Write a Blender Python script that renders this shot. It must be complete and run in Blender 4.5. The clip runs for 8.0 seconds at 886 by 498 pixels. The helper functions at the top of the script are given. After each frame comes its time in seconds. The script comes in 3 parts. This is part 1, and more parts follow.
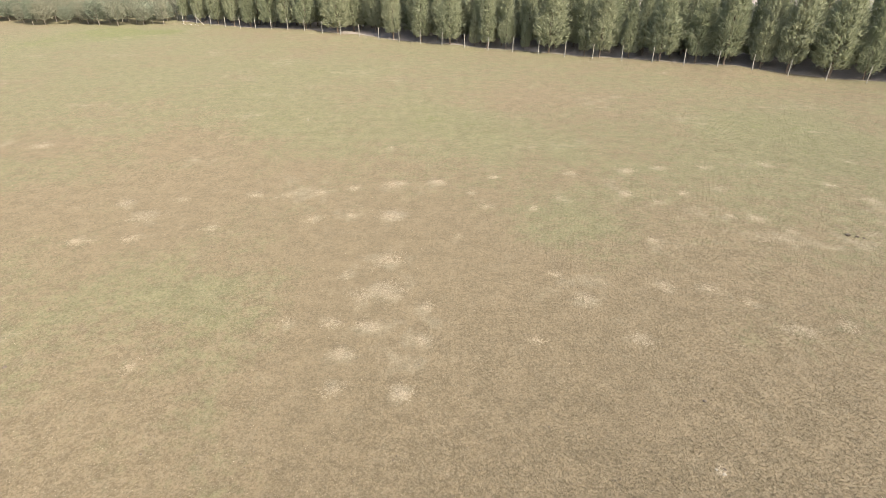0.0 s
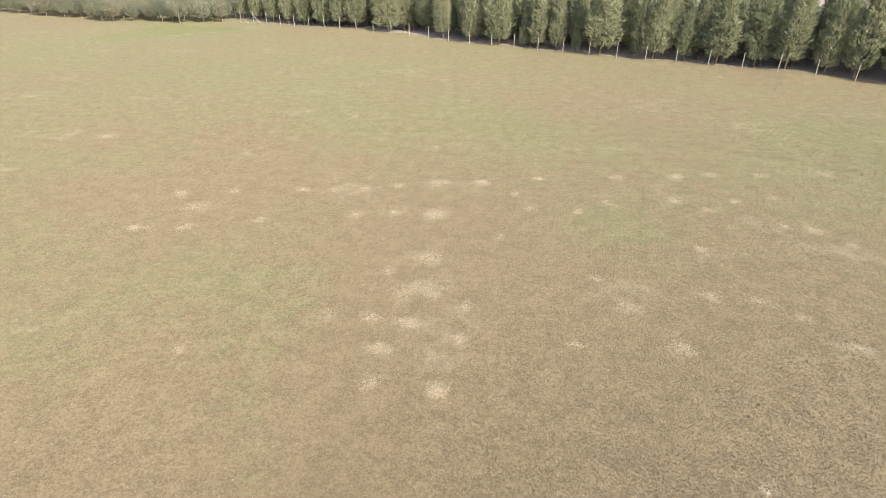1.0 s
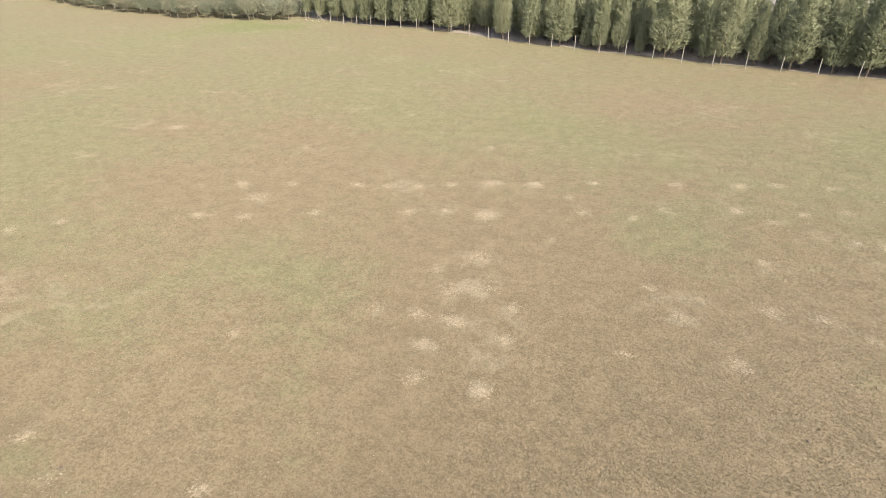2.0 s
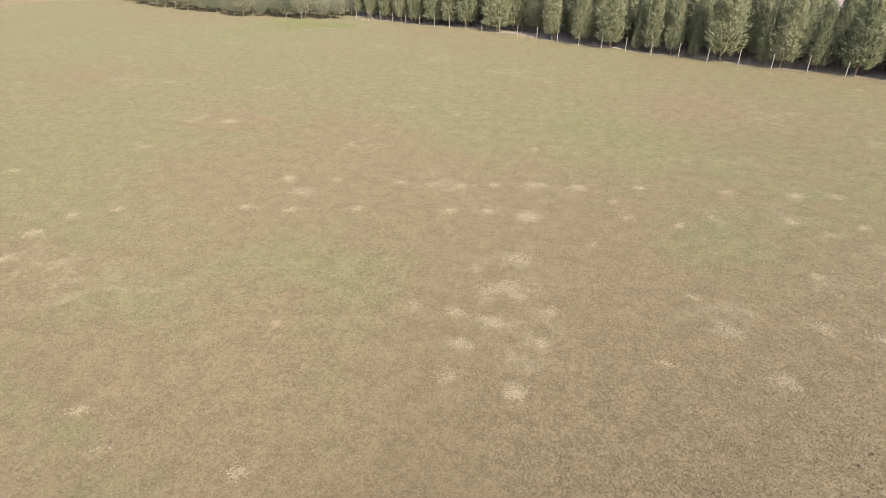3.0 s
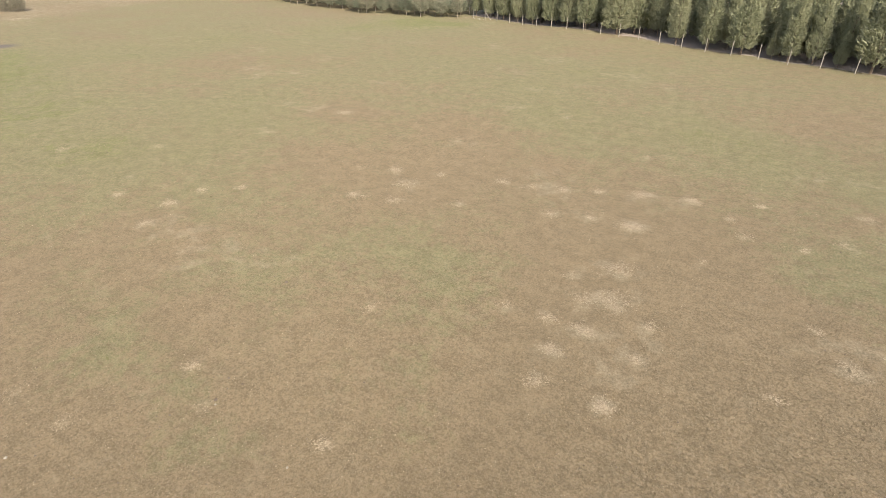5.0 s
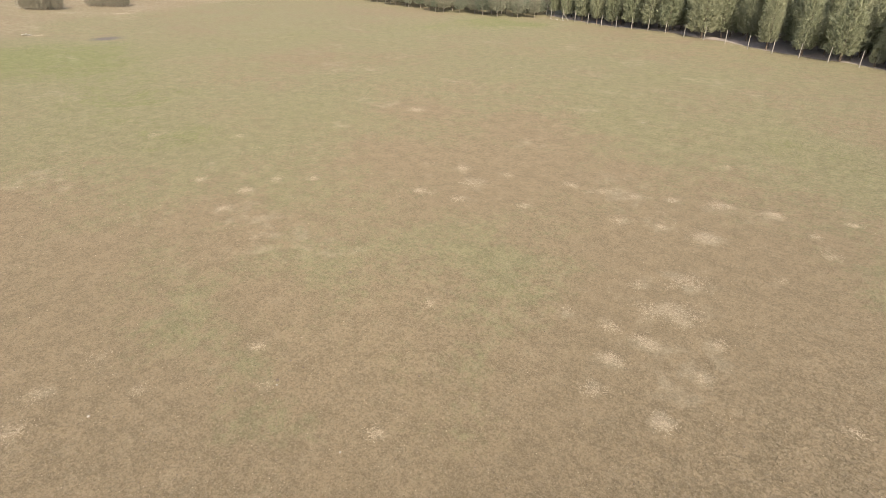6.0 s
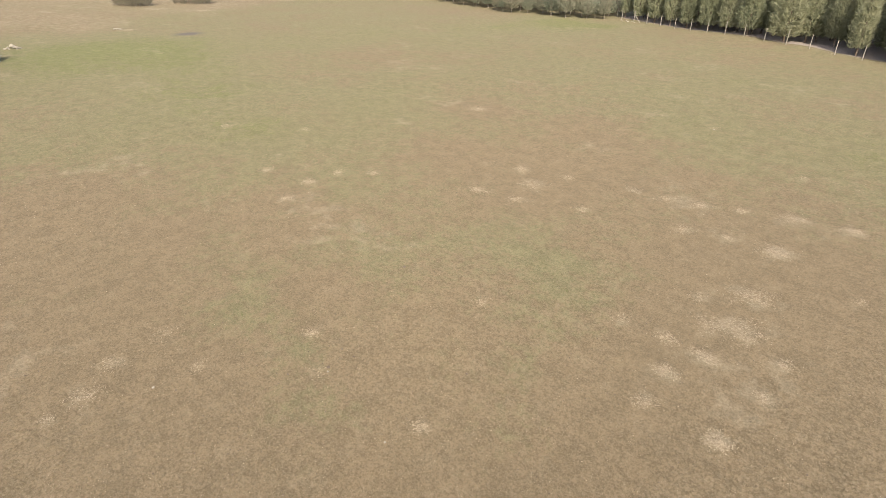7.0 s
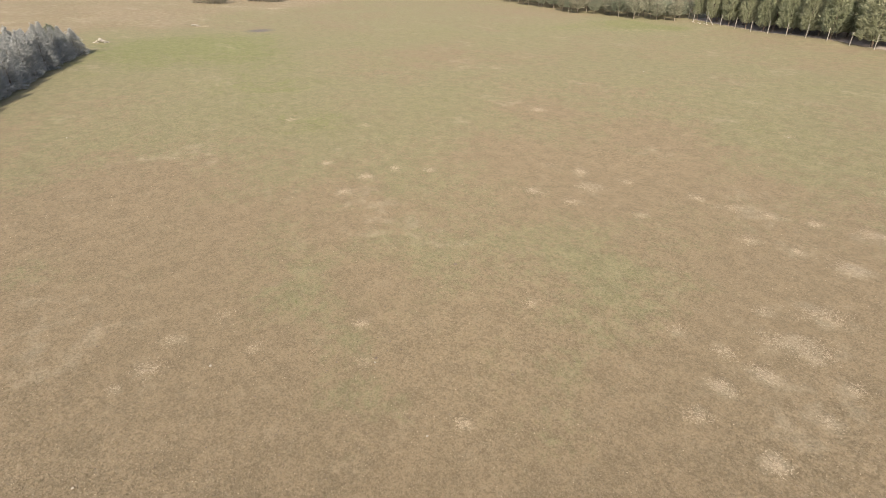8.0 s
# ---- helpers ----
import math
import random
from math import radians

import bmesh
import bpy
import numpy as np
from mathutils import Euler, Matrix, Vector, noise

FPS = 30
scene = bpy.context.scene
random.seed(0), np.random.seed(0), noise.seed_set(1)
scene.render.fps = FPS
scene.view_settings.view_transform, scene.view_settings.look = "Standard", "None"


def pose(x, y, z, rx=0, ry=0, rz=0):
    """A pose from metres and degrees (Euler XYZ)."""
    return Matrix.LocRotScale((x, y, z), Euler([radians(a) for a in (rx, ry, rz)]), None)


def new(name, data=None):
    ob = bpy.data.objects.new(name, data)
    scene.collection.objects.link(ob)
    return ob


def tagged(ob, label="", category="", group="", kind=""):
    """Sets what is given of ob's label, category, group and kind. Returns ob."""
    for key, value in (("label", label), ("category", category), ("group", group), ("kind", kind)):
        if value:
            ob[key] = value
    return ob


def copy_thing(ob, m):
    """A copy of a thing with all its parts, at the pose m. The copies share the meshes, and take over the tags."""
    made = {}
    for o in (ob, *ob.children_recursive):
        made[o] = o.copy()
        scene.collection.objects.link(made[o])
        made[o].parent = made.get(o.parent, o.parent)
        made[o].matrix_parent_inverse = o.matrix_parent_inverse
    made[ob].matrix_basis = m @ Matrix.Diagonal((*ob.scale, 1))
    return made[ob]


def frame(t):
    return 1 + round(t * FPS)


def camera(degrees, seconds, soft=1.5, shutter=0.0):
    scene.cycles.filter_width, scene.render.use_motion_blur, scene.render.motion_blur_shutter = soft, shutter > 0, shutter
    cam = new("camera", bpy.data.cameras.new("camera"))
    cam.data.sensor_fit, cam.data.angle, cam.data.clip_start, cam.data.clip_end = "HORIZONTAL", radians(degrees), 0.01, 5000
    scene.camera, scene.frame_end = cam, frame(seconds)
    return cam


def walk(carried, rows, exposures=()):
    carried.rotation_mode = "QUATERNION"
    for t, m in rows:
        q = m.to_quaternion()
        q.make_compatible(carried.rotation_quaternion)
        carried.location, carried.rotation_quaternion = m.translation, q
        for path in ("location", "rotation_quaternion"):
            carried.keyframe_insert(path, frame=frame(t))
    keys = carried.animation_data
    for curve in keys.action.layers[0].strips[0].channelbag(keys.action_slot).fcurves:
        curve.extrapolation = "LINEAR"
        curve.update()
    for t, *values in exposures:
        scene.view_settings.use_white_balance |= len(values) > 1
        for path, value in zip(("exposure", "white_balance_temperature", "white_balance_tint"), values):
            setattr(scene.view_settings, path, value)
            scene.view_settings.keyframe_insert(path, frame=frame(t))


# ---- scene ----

# ---------------------------------------------------------------- camera
# A drone that hangs over the meadow and turns to its left while it sinks a little.
cam = camera(78.0, 8.0, soft=0.8)
ROWS = [
    (0.0, 0.000, 0.000, 16.500, 0.00, -28.76, 0.15),
    (0.5, -0.010, -0.055, 16.492, 2.47, -28.77, 0.13),
    (1.0, -0.030, -0.100, 16.486, 4.86, -28.77, 0.13),
    (1.5, -0.055, -0.148, 16.484, 7.93, -28.76, 0.12),
    (3.0, -0.050, -0.240, 16.446, 15.45, -28.75, 0.08),
    (3.5, -0.050, -0.272, 16.418, 17.92, -28.75, 0.08),
    (4.0, -0.070, -0.292, 16.386, 20.65, -28.76, 0.06),
    (5.5, -0.180, -0.312, 16.330, 30.26, -28.75, 0.05),
    (6.0, -0.177, -0.332, 16.280, 34.09, -28.76, 0.03),
    (6.5, -0.158, -0.347, 16.235, 37.41, -28.75, 0.02),
    (7.0, -0.137, -0.368, 16.180, 40.60, -28.74, 0.00),
    (7.5, -0.115, -0.383, 16.126, 43.99, -28.74, -0.05),
    (8.0, -0.088, -0.394, 16.073, 46.83, -28.73, -0.11),
]
EXPOSURES = [(0.0, 1.11, 6390, 8.8), (1.5, 1.13, 6430, 9.3), (3.5, 0.86, 6520, 10.8), (5.5, 0.82, 6590, 12), (8.0, 0.77, 6650, 13)]
walk(cam, [(t, pose(x, y, z, 90 + tilt, 0, yaw) @ pose(0, 0, 0, 0, 0, roll)) for t, x, y, z, yaw, tilt, roll in ROWS],
     EXPOSURES)

# ---------------------------------------------------------------- light
SUN_WAY = Vector((-0.535, 0.582, -0.612)).normalized()      # the way the sunlight travels
SUN_ELEVATION = math.asin(-SUN_WAY.z)
SUN_ROTATION = math.atan2(-SUN_WAY.x, -SUN_WAY.y)

sky_world = bpy.data.worlds.new("sky_world")
scene.world = sky_world
sky_world.use_nodes = True
sky_tree = sky_world.node_tree
sky_node = sky_tree.nodes.new("ShaderNodeTexSky")
sky_node.sky_type = "NISHITA"
sky_node.sun_disc = False
sky_node.sun_elevation = SUN_ELEVATION
sky_node.sun_rotation = SUN_ROTATION
sky_node.air_density, sky_node.dust_density = 1.0, 4.0
sky_back = sky_tree.nodes["Background"]
sky_back.inputs["Strength"].default_value = 0.15
sky_tree.links.new(sky_node.outputs["Color"], sky_back.inputs["Color"])

sun_data = bpy.data.lights.new("sun", "SUN")
sun_data.energy, sun_data.angle, sun_data.color = 3.7, radians(0.6), (1.0, 0.935, 0.80)
sun = new("sun", sun_data)
sun.matrix_world = Matrix.Translation((60, -60, 70)) @ SUN_WAY.to_track_quat("-Z", "Y").to_matrix().to_4x4()


# ---------------------------------------------------------------- materials
class Nodes:
    """A short way to write a node material."""

    def __init__(self, name):
        self.mat = bpy.data.materials.new(name)
        self.mat.use_nodes = True
        self.tree = self.mat.node_tree
        self.shader = self.tree.nodes["Principled BSDF"]

    def node(self, kind, **values):
        made = self.tree.nodes.new(kind)
        for key, value in values.items():
            setattr(made, key, value)
        return made

    def link(self, a, b):
        self.tree.links.new(a, b)

    def place(self):
        return self.node("ShaderNodeNewGeometry").outputs["Position"]

    def noise(self, scale, detail=4.0, rough=0.55, place=None):
        n = self.node("ShaderNodeTexNoise")
        n.inputs["Scale"].default_value = scale
        n.inputs["Detail"].default_value = detail
        n.inputs["Roughness"].default_value = rough
        self.link(place or self.place(), n.inputs["Vector"])
        return n.outputs["Fac"]

    def span(self, value, a, b, c=0.0, d=1.0):
        n = self.node("ShaderNodeMapRange", interpolation_type="SMOOTHSTEP")
        for i, v in enumerate((a, b, c, d)):
            n.inputs[i + 1].default_value = v
        self.link(value, n.inputs[0])
        return n.outputs[0]

    def math(self, op, a, b=None):
        n = self.node("ShaderNodeMath", operation=op)
        for i, v in enumerate((a, b)):
            if v is None:
                continue
            if isinstance(v, (int, float)):
                n.inputs[i].default_value = v
            else:
                self.link(v, n.inputs[i])
        return n.outputs[0]

    def mix(self, fac, a, b, blend="MIX"):
        n = self.node("ShaderNodeMix", data_type="RGBA", blend_type=blend)
        if isinstance(fac, (int, float)):
            n.inputs[0].default_value = fac
        else:
            self.link(fac, n.inputs[0])
        for i, v in ((6, a), (7, b)):
            if isinstance(v, tuple):
                n.inputs[i].default_value = (*v, 1.0)
            else:
                self.link(v, n.inputs[i])
        return n.outputs[2]

    def attribute(self, name):
        return self.node("ShaderNodeAttribute", attribute_name=name).outputs["Fac"]

    def island(self):
        return self.node("ShaderNodeNewGeometry").outputs["Random Per Island"]

    def chance(self):
        return self.node("ShaderNodeObjectInfo").outputs["Random"]

    def thin(self, colour, share):
        """Lets a share of the light through, as leaves do."""
        glow = self.node("ShaderNodeBsdfTranslucent")
        self.link(colour, glow.inputs["Color"])
        both = self.node("ShaderNodeMixShader")
        both.inputs[0].default_value = share
        self.link(self.shader.outputs[0], both.inputs[1])
        self.link(glow.outputs[0], both.inputs[2])
        self.link(both.outputs[0], self.tree.nodes["Material Output"].inputs["Surface"])

    def done(self, colour, rough=0.9, gloss=0.2, bump=None, strength=0.4, distance=0.03):
        if isinstance(colour, tuple):
            self.shader.inputs["Base Color"].default_value = (*colour, 1.0)
        else:
            self.link(colour, self.shader.inputs["Base Color"])
        self.shader.inputs["Roughness"].default_value = rough
        self.shader.inputs["Specular IOR Level"].default_value = gloss
        self.shader.inputs["Diffuse Roughness"].default_value = 0.2
        if bump is not None:
            n = self.node("ShaderNodeBump")
            n.inputs["Strength"].default_value = strength
            n.inputs["Distance"].default_value = distance
            self.link(bump, n.inputs["Height"])
            self.link(n.outputs["Normal"], self.shader.inputs["Normal"])
        return self.mat


GRASS_LUSH, GRASS_GREEN, GRASS_DRY, STRAW = (0.153, 0.157, 0.072), (0.178, 0.163, 0.094), (0.190, 0.150, 0.096), (0.285, 0.242, 0.172)


def sward_colour(n):
    """Meadow colour by place: green, dry, pale and bare parts, at several sizes."""
    wide = n.span(n.noise(0.30, 5, 0.6), 0.30, 0.70, -0.18, 0.18)
    clump = n.span(n.noise(1.9, 4, 0.6), 0.30, 0.70, -0.20, 0.20)
    dry = n.math("ADD", n.attribute("dry"), n.math("ADD", wide, clump))
    colour = n.mix(n.span(dry, 0.18, 0.84), GRASS_GREEN, GRASS_DRY)
    colour = n.mix(n.span(dry, -0.5, 0.15), GRASS_LUSH, colour)
    pale = n.math("ADD", n.attribute("pale"), n.span(n.noise(0.7, 5, 0.65), 0.38, 0.68, -0.20, 0.30))
    colour = n.mix(n.span(pale, 0.08, 1.0, 0.0, 0.85), colour, STRAW)
    tone = n.math("ADD", n.math("MULTIPLY", n.noise(0.8, 6, 0.66), 0.5), n.math("MULTIPLY", n.noise(3.2, 5, 0.7), 0.5))
    colour = n.mix(n.span(tone, 0.38, 0.62), n.mix(1.0, colour, (0.84, 0.85, 0.84), "MULTIPLY"), n.mix(1.0, colour, (1.11, 1.10, 1.09), "MULTIPLY"))
    litter = n.attribute("litter")
    colour = n.mix(n.span(litter, 0.25, 0.75), colour, (0.290, 0.245, 0.215))
    return n.mix(n.span(n.math("MULTIPLY", litter, -1.0), 0.1, 0.9), colour, (0.115, 0.103, 0.096))


def meadow_ground():
    n = Nodes("meadow_ground")
    colour = sward_colour(n)
    fine = n.noise(9.0, 4, 0.78)
    grain = n.noise(12.0, 3, 0.75)
    colour = n.mix(n.span(fine, 0.42, 0.56), n.mix(1.0, colour, (0.74, 0.73, 0.70), "MULTIPLY"), colour)
    colour = n.mix(n.span(grain, 0.56, 0.64, 0.0, 0.42), colour, STRAW)
    return n.done(colour, 0.95, 0.1, n.math("ADD", fine, n.math("MULTIPLY", grain, 0.5)), 0.8, 0.06)


def grass_blade():
    n = Nodes("grass_blade")
    colour = sward_colour(n)
    each = n.island()
    colour = n.mix(n.span(each, 0.0, 0.5, 0.75, 0.0), colour, n.mix(1.0, colour, (0.70, 0.72, 0.66), "MULTIPLY"))
    colour = n.mix(n.span(each, 0.72, 0.95, 0.0, 0.7), colour, STRAW)
    return n.done(colour, 0.9, 0.15)


def straw():
    n = Nodes("straw")
    colour = n.mix(n.island(), (0.390, 0.322, 0.224), (0.290, 0.236, 0.162))
    return n.done(colour, 0.8, 0.2)


def needles(name, low, high, tip, share=0.14):
    n = Nodes(name)
    colour = n.mix(n.chance(), low, high)
    colour = n.mix(n.span(n.island(), 0.2, 1.0, 0.0, 0.6), colour, tip)
    colour = n.mix(n.span(n.noise(0.9, 3, 0.6), 0.35, 0.7, 0.0, 0.35), colour, (low[0] * 0.80, low[1] * 0.82, low[2] * 0.80))
    n.thin(colour, share)
    return n.done(colour, 0.85, 0.06)


def bark(name, dark, light):
    n = Nodes(name)
    grooves = n.noise(9.0, 5, 0.7)
    return n.done(n.mix(n.span(grooves, 0.3, 0.7), dark, light), 0.95, 0.1, grooves, 0.6, 0.03)


def weathered_wood():
    n = Nodes("weathered_wood")
    grain = n.noise(14.0, 5, 0.7)
    colour = n.mix(n.span(grain, 0.3, 0.7), (0.22, 0.20, 0.17), (0.40, 0.37, 0.32))
    return n.done(n.mix(n.math("MULTIPLY", n.chance(), 0.35), colour, (0.30, 0.27, 0.23)), 0.85, 0.2, grain, 0.4, 0.01)


def wire_metal():
    n = Nodes("wire_metal")
    n.shader.inputs["Metallic"].default_value = 0.8
    return n.done(n.mix(n.noise(6.0), (0.30, 0.29, 0.28), (0.45, 0.44, 0.42)), 0.5, 0.4)


def stone_mat(name, dark, light):
    n = Nodes(name)
    spots = n.noise(7.0, 5, 0.65)
    return n.done(n.mix(n.span(spots, 0.3, 0.7), dark, light), 0.9, 0.2, spots, 0.5, 0.04)


M_GROUND, M_GRASS, M_STRAW = meadow_ground(), grass_blade(), straw()
M_PINE = needles("pine_needles", (0.298, 0.318, 0.196), (0.364, 0.368, 0.238), (0.440, 0.436, 0.306), 0.5)
M_GROVE = needles("grove_needles", (0.190, 0.215, 0.150), (0.285, 0.265, 0.185), (0.340, 0.325, 0.250), 0.3)
M_SPRUCE = needles("blue_spruce_needles", (0.300, 0.310, 0.295), (0.345, 0.352, 0.338), (0.445, 0.450, 0.435), 0.25)
M_SHRUB = needles("shrub_leaves", (0.200, 0.185, 0.135), (0.230, 0.210, 0.155), (0.300, 0.270, 0.210))
M_BARK = bark("pine_bark", (0.10, 0.075, 0.055), (0.22, 0.17, 0.13))
M_GROVE_BARK = bark("pale_pine_bark", (0.17, 0.14, 0.11), (0.34, 0.29, 0.23))
M_WOOD, M_WIRE = weathered_wood(), wire_metal()
M_PALE_STONE = stone_mat("pale_stone", (0.20, 0.175, 0.135), (0.38, 0.35, 0.29))
M_DARK_STONE = stone_mat("dark_clod", (0.085, 0.066, 0.048), (0.16, 0.13, 0.10))

# ---------------------------------------------------------------- the lie of the land
FENCE_START = Vector((-65.0, 147.0))
FENCE_WAY = Vector((126.0, -68.0)).normalized()
FENCE_BACK = Vector((-FENCE_WAY.y, FENCE_WAY.x))            # towards the wood


def lattice(x, y, scale, seed):
    """Smooth noise from 0 to 1 for arrays of places; scale is the size of its lumps in metres."""
    x, y = np.asarray(x, float) / scale + seed * 17.3, np.asarray(y, float) / scale - seed * 9.1
    ix, iy = np.floor(x), np.floor(y)
    fx, fy = x - ix, y - iy
    fx, fy = fx * fx * (3 - 2 * fx), fy * fy * (3 - 2 * fy)

    def corner(a, b):
        v = np.sin(a * 127.1 + b * 311.7 + seed * 74.7) * 43758.5453
        return v - np.floor(v)

    low = corner(ix, iy) * (1 - fx) + corner(ix + 1, iy) * fx
    high = corner(ix, iy + 1) * (1 - fx) + corner(ix + 1, iy + 1) * fx
    return low * (1 - fy) + high * fy


def smooth(v, a, b):
    v = np.clip((v - a) / (b - a), 0, 1)
    return v * v * (3 - 2 * v)


def fence_distance(x, y):
    """Metres past the fence's line, into the wood."""
    return (x - FENCE_START.x) * FENCE_BACK.x + (y - FENCE_START.y) * FENCE_BACK.y


def fence_along(x, y):
    return (x - FENCE_START.x) * FENCE_WAY.x + (y - FENCE_START.y) * FENCE_WAY.y


BANK_AT = (-8, 0, 20, 30, 40, 46, 52, 60, 70, 76, 82, 88, 100, 110, 118, 125, 131, 138, 145, 160)
BANK_UP = (0, 0.05, -0.05, 0.40, 0.62, 0.30, 0.50, -0.05, -0.10, 0.10, -0.20, 0.05, -0.08, 0.22, 0.22, 0.58, 0.02, -0.32, 0.05, 0)


def land(x, y):
    """The ground's height."""
    far = smooth(np.hypot(x, y), 20, 120)
    past, along = fence_distance(x, y), fence_along(x, y)
    bank = np.interp(along, BANK_AT, BANK_UP) * np.exp(-(past / 9.0) ** 2)
    rough = 1 - 0.75 * np.exp(-(past / 9.0) ** 2)
    return ((lattice(x, y, 14, 3) - 0.5) * (0.10 + 0.35 * far) + (lattice(x, y, 45, 5) - 0.5) * 0.3 * far) * rough + bank


def land_at(x, y):
    return float(land(np.array([x]), np.array([y]))[0])


# x, y, half width
HAY_NEAR = [
    (-5.5, 22.2, 0.5), (-1.0, 20.9, 0.4), (-4.7, 17.6, 0.5), (-4.4, 24.7, 0.7),
    (-2.9, 25.3, 0.9), (-3.4, 28.6, 1.0), (-0.8, 23.7, 0.4), (-5.6, 26.7, 0.4), (-7.9, 22.3, 0.4), (4.5, 20.9, 0.35), (7.6, 24.4, 0.5),
    (9.6, 21.0, 0.55), (12.2, 25.7, 0.6), (14.6, 25.5, 0.6), (17.6, 21.7, 0.7), (16.3, 24.0, 0.4), (10.0, 13.4, 0.2), (6.4, 27.0, 0.4),
    (13.5, 31.1, 0.4), (-10.7, 10.6, 0.35),
]
HAY_BAND = [
    (-14.3, 38.4, 0.6), (-9.5, 39.0, 0.6), (-7.0, 39.8, 0.5), (-3.9, 40.6, 0.8), (3.2, 36.6, 0.55),
    (-9.1, 34.2, 0.6), (2.2, 39.0, 0.35), (8.8, 38.0, 0.5), (6.5, 36.1, 0.4), (10.6, 43.2, 0.6), (14.0, 38.6, 0.6),
    (15.6, 43.9, 0.8), (18.5, 44.5, 0.6), (15.9, 37.2, 0.5), (18.4, 38.9, 0.5), (22.3, 44.8, 0.6), (21.6, 39.9, 0.6), (20.2, 34.9, 0.4),
    (28.2, 45.8, 0.7), (21.9, 34.5, 0.7), (22.2, 31.4, 0.6), (23.3, 32.6, 0.5), (31.0, 40.8, 0.5), (32.1, 37.8, 0.6), (35.9, 46.3, 0.6),
]
HAY_WEST = [
    (-38.0, 50.0, 0.9), (-23.3, 36.7, 0.7), (-20.8, 34.5, 1.0), (-20.2, 31.2, 0.6), (-23.6, 30.8, 0.5),
    (-15.6, 32.8, 0.5), (-19.5, 37.5, 0.5), (-46.5, 32.1, 0.6), (-34.4, 26.3, 0.55), (-34.5, 23.4, 0.6), (-33.2, 20.4, 0.5),
    (-39.3, 22.9, 0.5), (-18.6, 11.5, 0.4), (-22.3, 2.8, 0.6), (-54.0, 27.7, 0.8),
    (-22.0, 1.4, 0.3), (-32.1, 28.1, 0.5), (-143.0, 54.5, 1.8), (-170.0, 88.0, 2.2),
]
HAY_BRIGHT = [(-4.7, 19.9, 0.45), (-1.7, 17.3, 0.45), (-0.3, 41.3, 0.55), (4.2, 42.4, 0.5), (-3.7, 34.8, 0.9), (-3.8, 22.0, 0.5)]
HAY_FAINT = [
    (-24.0, 6.8, 0.55), (-22.7, 30.9, 0.6), (-20.5, 6.9, 0.5),
    (20.6, 31.4, 0.5), (20.2, 22, 0.6), (-5, 49.9, 0.5), (-14.8, 59.3, 0.6), (1, 31.7, 0.4), (-11.8, 38.5, 0.8), (-26.1, 36.2, 0.7),
    (-23.6, 4.3, 0.5), (-16.1, 9.9, 0.4), (-6.5, 34.9, 0.5), (-14, 18.9, 0.4),
]
HAY = [(*spot, 1.35) for spot in HAY_BRIGHT] + [(*spot, 1.0) for spot in HAY_NEAR + HAY_BAND + HAY_WEST] + [(*spot, 0.5) for spot in HAY_FAINT]      # the last: how thick


# Larger parts of the meadow: x, y, radius, how much drier (+) or greener (-).
ZONES_EAST = [
    (3, 19, 9, 0.4), (11, 17, 9, 0.5), (-2, 31, 6, 0.3), (8, 32, 4, -0.25), (18, 14, 5, -0.25), (6, 20, 2.5, -0.2), (16, 28, 7, -0.1),
    (14.7, 19.7, 3, -0.25), (20, 21.5, 4, -0.25), (6.4, 35, 5, -0.2), (-7.6, 13, 2, -0.3), (-5.5, 25, 3, 0.2), (1, 21.5, 1.6, -0.25),
]
ZONES_WEST = [
    (-29, 40, 6, 0.25), (-20, 42, 6, 0.12), (-24, 33, 5, 0.12), (-41, 5, 10, 0.35), (-20, 1, 7, 0.35), (-15, 37, 7, 0.15),
    (-34.2, 21.5, 3, 0.4), (-11, 23, 4, -0.4), (-22.8, 10.5, 3, -0.6), (-14.8, 8.5, 2, -0.55), (-18, 10.3, 1.6, -0.4),
    (-24, 16.6, 4, -0.35), (-19.5, 22, 5, -0.45), (-28.5, 13.4, 2.5, -0.45), (-15, 26, 5, -0.3), (-9, 26, 4, -0.25),
    (-30.9, 25, 5, -0.25), (-36.4, 1, 2.5, -0.4), (-9.9, 16.2, 1.2, -0.35), (-9, 20.6, 2.5, -0.25), (-21.6, 14.5, 2.2, 0.3),
    (-47, 8, 6, 0.25), (-38, 22, 4, -0.15),
]
ZONES_FAR = [
    (16, 74, 14, 0.1), (52, 67, 14, 0.1), (1, 59, 7, -0.6), (36, 58, 9, -0.4), (35, 49, 8, -0.2), (-72, 129, 9, -0.8), (-80, 113, 13, -0.45),
    (-79, 138, 7, -0.6), (-62, 131, 6, -0.6), (-114, 38, 20, -0.95), (-104, 51, 14, -0.25), (-96, 84, 14, -0.3), (-71, 38, 8, -0.4),
    (-51, 27, 6, -0.4), (-72, 28, 14, -0.25), (-40, 88, 18, -0.2), (-15, 59, 8, -0.3), (-24, 70, 10, -0.25), (-86, 44, 9, -0.3),
    (-37.5, 49.7, 5, 0.3), (-23, 51, 5, 0.25), (-18, 90, 10, -0.2), (6.6, 68, 9, 0.15), (27, 103, 12, 0.2),
]
ZONES = ZONES_EAST + ZONES_WEST + ZONES_FAR


